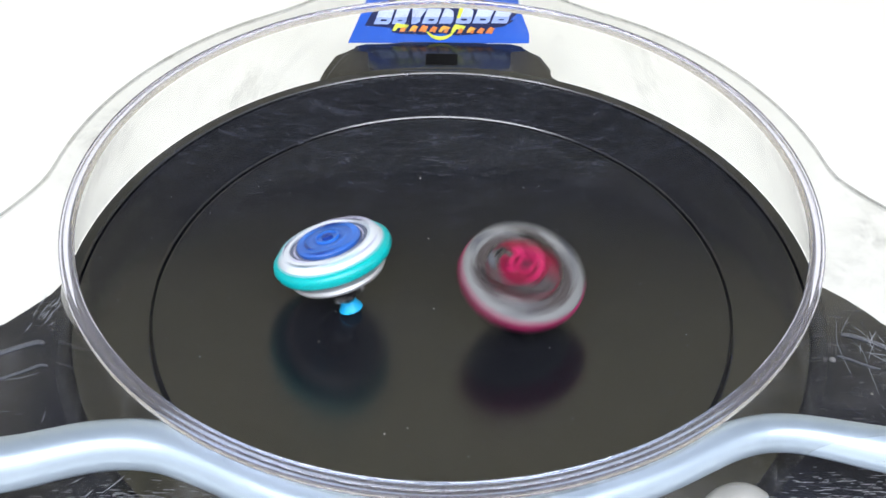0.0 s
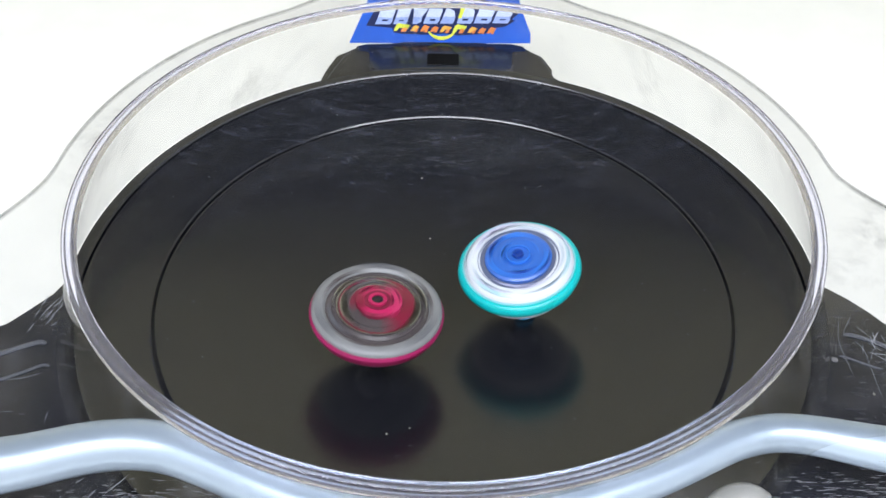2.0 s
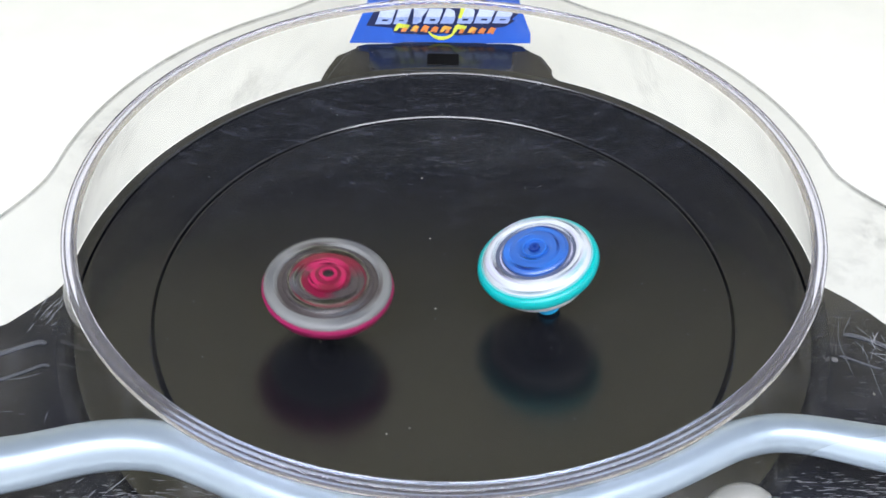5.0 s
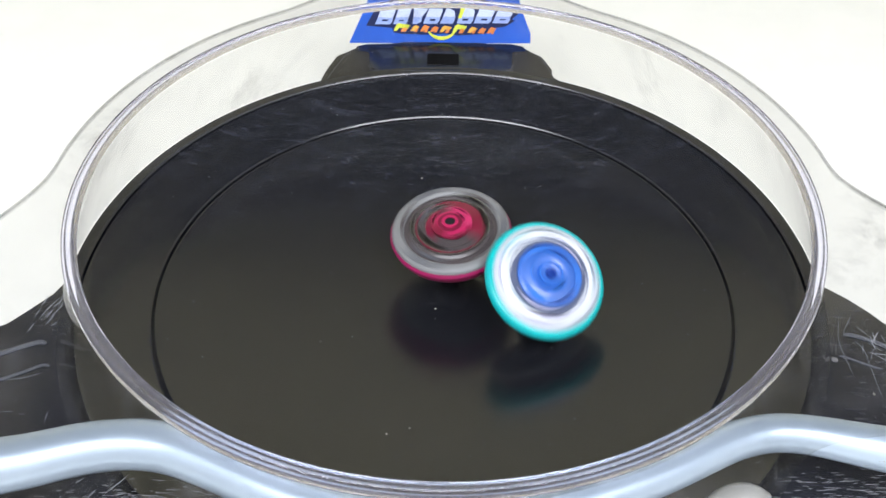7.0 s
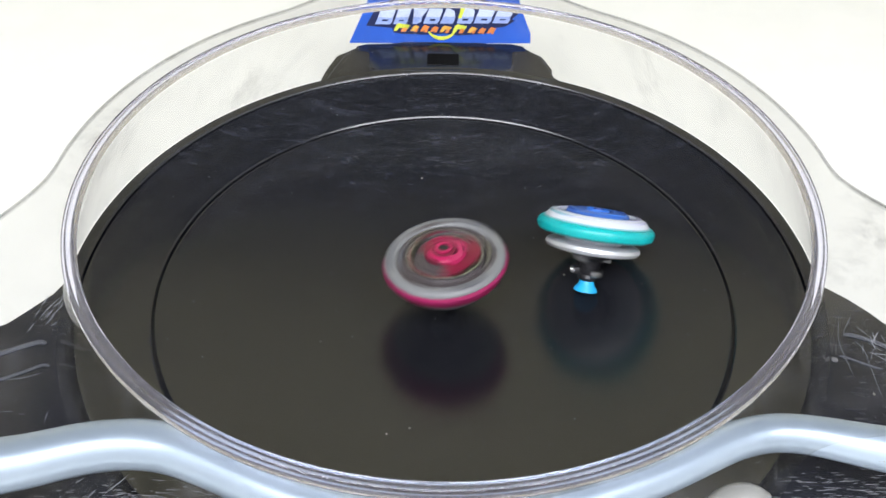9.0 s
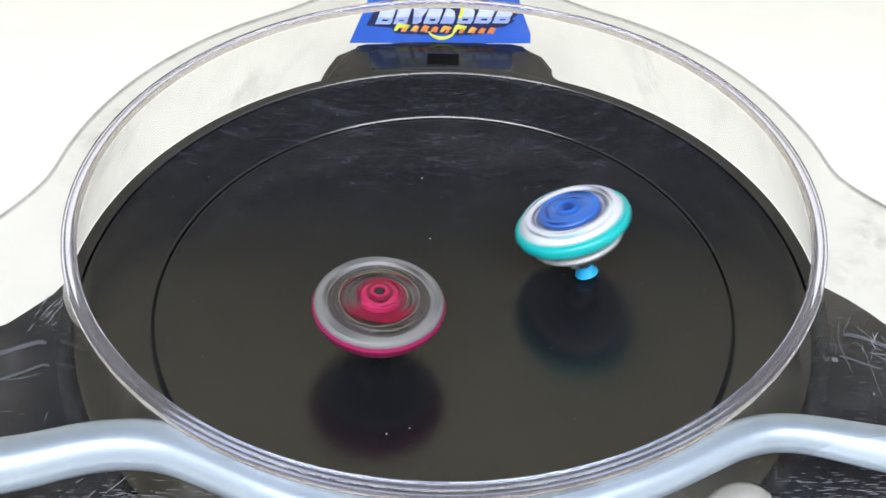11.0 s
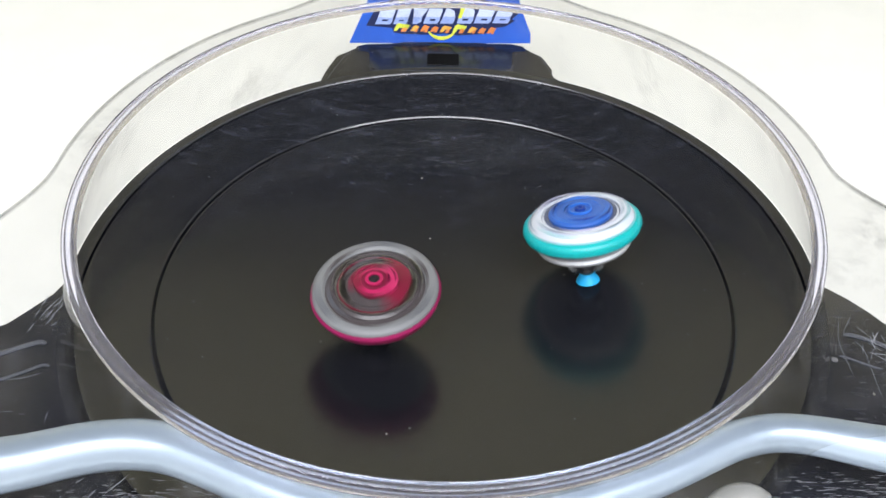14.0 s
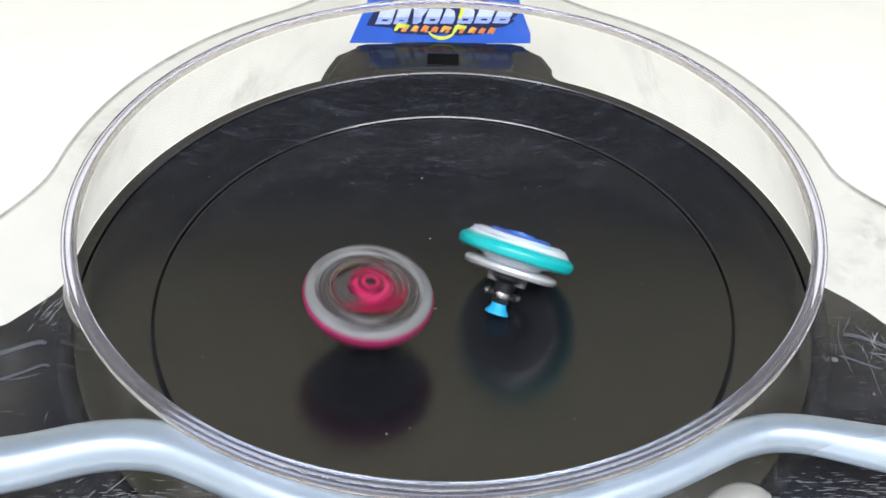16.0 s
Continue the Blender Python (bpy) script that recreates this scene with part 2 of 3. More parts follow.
def arena():
    root = thing("spinning_top_arena", "black plastic dish with clear wall and blue-grey tube trim", "toy arena")
    # the dish, with its two ring grooves
    prof = [(0.0, bowl_z(0))] + [(r, bowl_z(r)) for r in [0.004 * k for k in range(1, 31)] + [0.1232, 0.1236]]
    prof += [(0.12372, -0.00026), (0.1240, -0.0003), (0.12405, -0.0022), (0.12535, -0.0022), (0.1254, 0.0), (0.12562, 0.00022), (0.1260, 0.00058)]
    prof += [(r, bowl_z(r) + 0.0003) for r in (0.132, 0.140, 0.148, 0.1526)]
    prof += [(0.1529, 0.0099), (0.15330, 0.0097), (0.15335, 0.0072), (0.15425, 0.0072), (0.1543, 0.0100), (0.15455, 0.01026), (0.1549, 0.0108), (0.1592, 0.0113), (EDGE_R, 0.0108), (0.1600, 0.004), (0.1600, -0.016), (0.150, -0.0225), (0.0, -0.0225)]
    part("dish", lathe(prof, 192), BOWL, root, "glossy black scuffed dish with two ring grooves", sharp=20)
    # the foot and wings of the base
    left_edge = [(-0.1562, -0.0081), (-0.1592, -0.0129), (-0.1598, -0.0238), (-0.1683, -0.0325), (-0.1741, -0.0397), (-0.1771, -0.0433), (-0.1944, -0.0557), (-0.2133, -0.0716)]
    right_edge = [(0.1567, -0.0081), (0.1605, -0.0126), (0.1681, -0.0196), (0.1752, -0.0262), (0.1781, -0.0304), (0.1791, -0.0359), (0.1944, -0.0498), (0.2133, -0.0676)]
    for side, edge in ((-1, left_edge), (1, right_edge)):
        outline = edge + [(side * 0.2150, -0.1300), (side * 0.1850, -0.1700), (side * 0.1000, -0.1900), (side * 0.02, -0.1900), (side * 0.02, -0.1550)]
        outline += [(side * 0.1560 * math.sin(a), -0.1560 * math.cos(a)) for a in [radians(d) for d in range(8, 88, 6)]]
        part("wing", slab(outline, -0.012, WING_Z, 0.0016), BASE, root, "worn black side wing with raised ribs")
    part("foot", lathe([(0.0, TABLE_Z), (0.150, TABLE_Z), (0.152, TABLE_Z + 0.002), (0.150, -0.0226), (0.0, -0.0226)], 96), BASE, root)
    # ribs and studs on the wings
    for pts, r in (([(-0.1845, -0.0624), (-0.1709, -0.0554), (-0.1637, -0.0517), (-0.1578, -0.0492), (-0.1549, -0.05)], 0.001),
                   ([(-0.1671, -0.0684), (-0.1653, -0.0675), (-0.1572, -0.0633), (-0.1528, -0.0607), (-0.1498, -0.061)], 0.0006),
                   ([(0.1598, -0.0394), (0.1633, -0.0397), (0.1705, -0.0427), (0.1748, -0.0453), (0.1845, -0.0508)], 0.0009),
                   ([(0.1545, -0.0506), (0.157, -0.0511), (0.166, -0.0557), (0.1693, -0.0567)], 0.0005)):
        part("rib", pipe([(x, y, WING_Z + 0.0001) for x, y in pts], r, 8, 0.8, 3), WORN_AND_LIT, root)
    for pts in ([(0.1602, -0.0324), (0.1573, -0.0415), (0.1567, -0.0488), (0.1572, -0.0592)],
                [(0.1659, -0.0298), (0.1624, -0.0348), (0.1601, -0.0385)],
                [(0.1634, -0.0419), (0.1655, -0.0478), (0.1651, -0.0551), (0.1644, -0.0692)],
                [(0.1716, -0.0436), (0.1688, -0.0477), (0.1665, -0.0518)],
                [(-0.1666, -0.0676), (-0.1587, -0.0671), (-0.1518, -0.0642)]):
        part("scratch", pipe([(x, y, WING_Z) for x, y in pts], 0.00010, 6, 0.8, 4), SCUFF, root, "long pale scratch in the wing")
    part("stud", lathe([(0.0, 0.0007), (0.0009, 0.0006), (0.0013, 0.0), (0.0013, -0.001)], 16), AGED, root, "small grey stud", m=Matrix.Translation((0.1523, -0.0523, WING_Z)))
    # the tab behind the dish, with a sunken panel and a slot drawn in black
    tab_top = 0.0108
    outline = [(-0.0718, 0.1437), (-0.0679, 0.1553), (-0.0634, 0.1708), (-0.0604, 0.1770), (-0.0565, 0.1812), (-0.0525, 0.1835), (-0.0478, 0.1850), (-0.0260, 0.1872), (-0.0045, 0.1880),
               (0.0180, 0.1880), (0.0390, 0.1873), (0.0440, 0.1860), (0.0478, 0.1840), (0.0516, 0.1795), (0.0547, 0.1726), (0.0597, 0.1586), (0.0646, 0.1469)]
    outline += [(0.1601 * math.sin(a), 0.1601 * math.cos(a)) for a in [radians(d) for d in (23, 16, 8, 0, -8, -16, -24)]]
    tab = part("rear_tab", slab(outline, -0.020, tab_top, 0.0032, 1), TAB, root, "black rear tab with a sunken panel")

    def rounded(x0, x1, y0, y1, r, n=5):
        pts = []
        for cx, cy, a0 in ((x1 - r, y1 - r, 0), (x0 + r, y1 - r, 90), (x0 + r, y0 + r, 180), (x1 - r, y0 + r, 270)):
            pts += [(cx + r * math.cos(radians(a0 + 90 * k / n)), cy + r * math.sin(radians(a0 + 90 * k / n))) for k in range(n + 1)]
        return pts

    panel = [(-0.0529, 0.1813), (-0.0537, 0.1764), (-0.0480, 0.1760), (-0.0460, 0.1752), (-0.0450, 0.1732), (-0.0443, 0.1630), (-0.0430, 0.1580), (-0.0395, 0.1556), (-0.0034, 0.1560), (0.0331, 0.1573), (0.0362, 0.1592),
             (0.0372, 0.1629), (0.0378, 0.1750), (0.0384, 0.1770), (0.0402, 0.1778), (0.0470, 0.1786), (0.0445, 0.1836), (0.0380, 0.1862), (-0.0038, 0.1868), (-0.0471, 0.1840)]
    part("sunken_panel", slab(panel, tab_top - 0.004, tab_top + 0.0003), RECESS, tab, "glossy dark blue-grey inset panel")
    # thin grey bars paint the highlight along the chamfer of the tab
    for pts in ([(-0.0665, 0.1453), (-0.0636, 0.1566), (-0.0600, 0.1680), (-0.0588, 0.1709), (-0.0560, 0.1735)], [(0.0500, 0.1756), (0.0537, 0.1726), (0.0576, 0.1597), (0.0602, 0.1491)]):
        part("tab_edge_highlight", pipe([(x, y, tab_top - 0.0001) for x, y in pts], 0.00025, 8, 1.0, 3), WORN_AND_LIT, tab)
    # a grey bar draws the light line on the panel's lower edge
    part("panel_edge_highlight", pipe([(-0.0443, 0.1630, tab_top), (-0.0430, 0.1578, tab_top), (-0.0395, 0.1553, tab_top), (-0.0034, 0.1557, tab_top), (0.0331, 0.1570, tab_top), (0.0364, 0.1590, tab_top), (0.0374, 0.1629, tab_top)], 0.0003, 8, 1.0, 3), MARK, tab)
    # no hole is cut: a raised black slab paints its shade
    part("slot_shade", slab(rounded(-0.0113, 0.0068, 0.1612, 0.1735, 0.0006, 2), tab_top - 0.003, tab_top + 0.0007), VOID, tab, "raised black square painted as the dark inside a slot")
    # the clear cover
    wall = [(RIM_IN + 0.0006, RIM_Z - 0.0026), (0.1480, 0.0385), (0.1594, 0.0118)]
    part("clear_wall", lathe(wall, 192), CLEAR, root, "clear scuffed plastic wall").visible_shadow = False

    def ears(a, r):
        d = math.degrees(a) % 360
        e = 0.0
        if r > 0.153:
            for mid, reach, hw in ((213.7, 0.0585, 34), (335.1, 0.0633, 27.9), (91.7, 0.0252, 33.3), (270, 0.036, 62)):
                x = abs((d - mid + 180) % 360 - 180) / hw
                if x < 1:
                    e += reach * (0.5 + 0.5 * math.cos(math.pi * x))
        return e

    flange = [(RIM_OUT - 0.0002, RIM_Z - 0.0006), (0.1480, RIM_Z - 0.0004), (FLANGE_R - 0.0004, RIM_Z), (FLANGE_R, RIM_Z - 0.0007), (FLANGE_R, RIM_Z - 0.0016)]
    part("clear_flange", lathe(flange, 288, stretch=ears), SKIRT, root, "clear flat flange with scuffed ears").visible_shadow = False
    lip = []
    for d in range(-24, 204, 3):
        r = FLANGE_R + ears(radians(d), FLANGE_R)
        lip.append((r * math.cos(radians(d)), r * math.sin(radians(d)), RIM_Z))
    part("flange_edge", pipe(lip, 0.0005, 8, 1.0, 2), EDGE, root, "rounded clear flange edge").visible_shadow = False
    bead = [(0.0, -0.0016), (0.0001, 0.0008), (0.0005, 0.0013), (0.0010, 0.0010), (0.0018, 0.0008), (0.0026, 0.0010), (0.0031, 0.0013), (0.0036, 0.0010), (0.0041, 0.0009), (0.0047, 0.0011), (0.0051, 0.0004), (0.0051, -0.0016)]
    bead = [(RIM_IN + r, RIM_Z + h) for r, h in bead]
    part("clear_rim", lathe(bead, 256, True), BEAD, root, "thick clear plastic rim").visible_shadow = False
    # the painted tube round the front
    left = [(-0.1750, -0.1380), (-0.1500, -0.1312), (-0.1319, -0.1265), (-0.1241, -0.1246), (-0.1164, -0.1222), (-0.1085, -0.1200), (-0.1003, -0.1186), (-0.0918, -0.1183), (-0.0828, -0.1196), (-0.0734, -0.1228), (-0.0645, -0.1266), (-0.0492, -0.1335)]
    right = [(0.0497, -0.1328), (0.0623, -0.1278), (0.0715, -0.1237), (0.0810, -0.1188), (0.0909, -0.1140), (0.1004, -0.1112), (0.1092, -0.1107), (0.1177, -0.1118), (0.1259, -0.1136), (0.1369, -0.1161), (0.1560, -0.1198), (0.1780, -0.1240)]
    path = left + [(-0.036, -0.1384), (-0.018, -0.1428), (0.0, -0.1446), (0.018, -0.1426), (0.036, -0.1378)] + right
    thick = [0.0087, 0.0086, 0.0084, 0.0082, 0.0080, 0.0079, 0.0078, 0.0078, 0.0077, 0.0076, 0.0075, 0.0073] + [0.0072, 0.0071, 0.0070, 0.0068, 0.0067] + [0.0065, 0.0062, 0.0060, 0.0060, 0.0060, 0.0060, 0.0061, 0.0063, 0.0066, 0.0071, 0.0075, 0.0078]
    part("tube_trim", pipe([(x, y, 0.0455) for x, y in path], thick, 24), TUBE, root, "pearly blue-grey tube trim round the front")
    part("sleeve", pipe([(x, y, 0.0455) for x, y in left[:3]], [0.0091, 0.0090, 0.0088], 24), TUBE, root, "pale sleeve on the tube end")
    part("sleeve", pipe([(x, y, 0.0455) for x, y in right[-3:]], [0.0074, 0.0079, 0.0082], 24), TUBE, root, "pale sleeve on the tube end")
    for x, y in ((-0.172, -0.1372), (0.174, -0.1232), (0.0, -0.147)):
        part("bracket", box(x - 0.006, x + 0.006, y - 0.004, y + 0.004, 0.005, 0.039, 0.001), BASE, root)
    for x, y in ((0.0940, -0.1235), (-0.0854, -0.1325)):
        part("grip", pipe([(x - 0.010, y - 0.003, 0.028), (x, y, 0.030), (x + 0.009, y - 0.001, 0.029)], 0.0042, 14, 0.9, 3), KNOB, root, "grey-white rounded grip")
    scuffs(root)
    return root


def strokes(rng, count, cx, cy, sx, sy, height, long, wide, heading, spread):
    """Thin raised scuff strokes strewn round a place, each a bent sliver that lies on a surface of the given height."""
    bm = bmesh.new()
    for _ in range(count):
        x, y = rng.gauss(cx, sx), rng.gauss(cy, sy)
        a = radians(heading + rng.gauss(0, spread))
        n, w = long * rng.uniform(0.25, 1.0), wide * rng.uniform(0.4, 1.0)
        bend = rng.gauss(0, 0.08)
        rows = []
        for k in range(5):
            s = k / 4 - 0.5
            b = a + bend * s
            px, py = x + n * s * math.cos(b), y + n * s * math.sin(b)
            h = w * (1 - (2 * s) ** 2) * 0.5 + 0.00002
            z = height(math.hypot(px, py)) + 0.00012
            rows.append([bm.verts.new((px - h * math.sin(b), py + h * math.cos(b), z)), bm.verts.new((px, py, z + 0.00006)), bm.verts.new((px + h * math.sin(b), py - h * math.cos(b), z))])
        for p, q in zip(rows, rows[1:]):
            for j in range(2):
                bm.faces.new((p[j], p[j + 1], q[j + 1], q[j]))
    return bm


def scuffs(root):
    rng = random.Random(7)
    over = lambda r: RIM_Z + 0.0002
    wing = lambda r: WING_Z + 0.0001
    spots = [(16, -0.1290, -0.0755, 0.0022, 0.0035, over, 0.008, 0.0003, 72, 14), (7, 0.1420, -0.0920, 0.004, 0.007, over, 0.016, 0.0003, 115, 18), (6, 0.1400, -0.0900, 0.005, 0.007, over, 0.008, 0.0003, 60, 25),
             (130, -0.0830, -0.1460, 0.011, 0.0026, over, 0.0036, 0.00010, 0, 3), (170, 0.1200, -0.1395, 0.015, 0.0036, over, 0.0036, 0.00010, 0, 3), (3, -0.098, -0.140, 0.004, 0.002, over, 0.010, 0.0003, 50, 10),
             (4, -0.160, -0.080, 0.010, 0.014, wing, 0.006, 0.00025, 30, 50), (3, 0.160, -0.08, 0.010, 0.014, wing, 0.006, 0.00025, 130, 50)]
    for spot in spots:
        tagged(part("scuffing", strokes(rng, *spot), SCUFF, root, smooth=False), "fine pale scuffs in the plastic", kind="stuff")
    bm = bmesh.new()
    for _ in range(85):
        a, r = rng.uniform(0, 2 * math.pi), 0.152 * math.sqrt(rng.random())
        d = 0.00022 * rng.uniform(0.5, 1.2)
        bmesh.ops.create_icosphere(bm, subdivisions=1, radius=d, matrix=Matrix.Translation((r * math.cos(a), r * math.sin(a), bowl_z(r) + d * 0.6 + 0.0002)))
    tagged(part("dust", bm, SCUFF, root), "specks of pale dust on the dish", kind="stuff")
    dish = lambda r: bowl_z(r) + (0.0003 if r > GROOVE_R else 0)
    for n, x, y, sx, sy in ((45, -0.06, 0.09, 0.018, 0.009), (55, -0.015, 0.10, 0.022, 0.009), (45, 0.035, 0.095, 0.018, 0.009), (24, 0.075, 0.075, 0.012, 0.010),
                            (34, -0.02, 0.138, 0.034, 0.005), (34, 0.04, 0.135, 0.024, 0.005), (10, 0.125, 0.03, 0.003, 0.015), (26, -0.09, 0.06, 0.012, 0.01),
                            (5, -0.010, -0.083, 0.006, 0.003), (4, 0.09, -0.055, 0.003, 0.006)):
        tagged(part("scuffing", strokes(rng, n, x, y, sx, sy, dish, 0.0042, 0.00014, 4, 16), MARK, root, smooth=False), "small grey scuffs on the dish", kind="stuff")


def card():
    """A printed card that leans behind the rear tab."""
    up = Vector((0, 0.5, 0.866))
    foot = Vector((0, 0.1882, 0.0118))
    out = Vector((0, -0.866, 0.5))
    root = thing("printed_card", "blue printed card with pale slanted shapes behind the dish", "printed card")
    m = Matrix.Translation(foot) @ Matrix((Vector((1, 0, 0)), up, out)).transposed().to_4x4()
    root.matrix_basis = m
    sheet = plastic("blue_print", (0.0005, 0.082, 0.50), 0.4, 500, 0.08, spec=0.25)
    deep = plastic("deep_blue_print", (0.002, 0.010, 0.07), 0.5, spec=0.2)
    pale = plastic("pale_blue_print", (0.50, 0.58, 0.83), 0.3, 700, 0.1)
    mist = plastic("mid_blue_print", (0.26, 0.36, 0.72), 0.3, 700, 0.15)
    amber = plastic("amber_print", (0.80, 0.42, 0.03), 0.3, 300, 0.2)
    orange = plastic("orange_print", (0.75, 0.22, 0.02), 0.3, 300, 0.3)
    lime = plastic("lime_print", (0.60, 0.68, 0.04), 0.3)

    def flat(name, pts, z0, z1, mat, label=""):
        return part(name, slab(pts, z0, z1), mat, root, label, smooth=False)

    flat("sheet", [(-0.0581, -0.0022), (0.0493, -0.0011), (0.0492, 0.0045), (0.0441, 0.0166), (0.0390, 0.0330), (-0.0425, 0.0330), (-0.0505, 0.0141)], -0.0006, 0.0, sheet)
    flat("dark_panel", [(-0.0480, 0.0079), (-0.0327, 0.0068), (-0.0318, 0.0043), (-0.0273, 0.0035), (-0.0131, 0.0031), (-0.0014, 0.0040), (0.0064, 0.0029), (0.0232, 0.0042), (0.0263, 0.0073), (0.0341, 0.0084), (0.0400, 0.0119), (0.0378, 0.0124),
                        (0.0418, 0.0160), (0.0400, 0.0196), (-0.0400, 0.0190), (-0.0440, 0.0150)], 0.0, 0.0003, deep)
    # slanted two-tone shapes in a row, each with a dark slit or notch
    edges = (-0.0428, -0.0324, -0.0236, -0.0146, -0.0046, 0.0040, 0.0150, 0.0262, 0.0366)
    for k, (x0, x1) in enumerate(zip(edges, edges[1:])):
        y0, mid, top = 0.0088 + 0.0002 * k, 0.0126 + 0.0002 * k, 0.0178 + 0.0001 * k
        foot_in = (0.0002, 0.0004, 0.0030, 0.0002, 0.0002, 0.0014, 0.0004, 0.0002)[k]
        foot_out = (0.0016, 0.0010, 0.0034, 0.0018, 0.0012, 0.0014, 0.0022, 0.0012)[k]
        head_out = (0.0016, 0.0008, 0.0000, 0.0016, 0.0056, 0.0034, 0.0018, 0.0006)[k]
        lean = 0.0017
        flat("letter_shape", [(x0 + foot_in, y0), (x1 - foot_out, y0), (x1 - foot_out * 0.3 - 0.0004 + 0.4 * lean, y0 + 0.0015), (x1 - foot_out * 0.5 + lean - 0.0006, mid), (x0 + foot_in * 0.6 + lean, mid)], 0.0003, 0.0007, mist)
        flat("letter_shape", [(x0 + foot_in * 0.6 + lean, mid + 0.00005), (x1 - foot_out * 0.5 + lean - 0.0006, mid + 0.00005), (x1 - head_out * 0.4 + 1.8 * lean - 0.0007, top - 0.0014), (x1 - head_out + 2.3 * lean - 0.0008, top), (x0 + 2.3 * lean, top)], 0.0003, 0.0007, pale)
        if k not in (2, 4):
            w, low, high = x1 - x0, y0 + 0.0017, y0 + (0.0024 if k in (1, 7) else 0.0028)
            flat("slit", [(x0 + 0.40 * w, low), (x0 + 0.72 * w, low), (x0 + 0.78 * w, high), (x0 + 0.45 * w, high)], 0.0007, 0.0009, deep)
    flat("lime_bolt", [(0.0062, 0.0127), (0.0081, 0.0127), (0.0106, 0.0190), (0.0080, 0.0190)], 0.0009, 0.0012, lime, "lime green bolt shape")
    # a row of small orange and lime strokes under them
    x = -0.0318
    for k, w in enumerate((0.0094, 0.0050, 0.0054, 0.0050, 0.0068, 0.0084, 0.0054, 0.0048, 0.0052)):
        y0, tall = 0.0052 - 0.0001 * k, 1.3 * (0.0034, 0.0026, 0.0028, 0.0024, 0.0028, 0.0036, 0.0026, 0.0024, 0.0028)[k]
        flat("orange_shape", [(x, y0), (x + 0.0020, y0), (x + 0.0034, y0 + tall * 0.40), (x + w - 0.0010, y0 + tall * 0.30), (x + w + 0.0004, y0 + tall * 0.75), (x + 0.0030, y0 + tall), (x + 0.0018, y0 + tall * 0.8)], 0.0003, 0.0008, lime if k in (0, 5) else amber if k in (1, 4, 6) else orange)
        flat("orange_shape", [(x + w * 0.45, y0 - 0.0004), (x + w * 0.76, y0 - 0.0004), (x + w * 0.92, y0 + tall * 0.5), (x + w * 0.62, y0 + tall * 0.5)], 0.0003, 0.0008, orange)
        x += w + 0.0006
    arc = [(-0.0034 + 0.0088 * math.sin(radians(a)), 0.0080 - 0.0078 * math.cos(radians(a))) for a in range(-66, 67, 11)]
    arc += [(-0.0034 + 0.0084 * math.sin(radians(a)), 0.0078 - 0.0055 * math.cos(radians(a))) for a in range(60, -61, -12)]
    flat("lime_arc", arc, 0.0003, 0.0008, lime, "lime green arc")
    # a band of lime bars near the upper edge
    flat("dark_band", [(-0.0340, 0.0200), (0.0220, 0.0206), (0.0220, 0.0262), (-0.0340, 0.0258)], 0.0, 0.0003, deep)
    for k in range(9):
        x = -0.0300 + 0.0054 * k
        flat("lime_bar", [(x, 0.0206), (x + 0.0036, 0.0207), (x + 0.0052, 0.0248), (x + 0.0016, 0.0247)], 0.0003, 0.0006, lime)


# ---- the two tops ----
def sector(r0, r1, a0, a1, z0, z1, n=8):
    """A raised piece of a ring between two radii and two angles in degrees."""
    angles = [radians(a0 + (a1 - a0) * k / n) for k in range(n + 1)]
    pts = [(r1 * math.cos(a), r1 * math.sin(a)) for a in angles] + [(r0 * math.cos(a), r0 * math.sin(a)) for a in reversed(angles)]
    return slab(pts, z0, z1, 0.0003, 2)


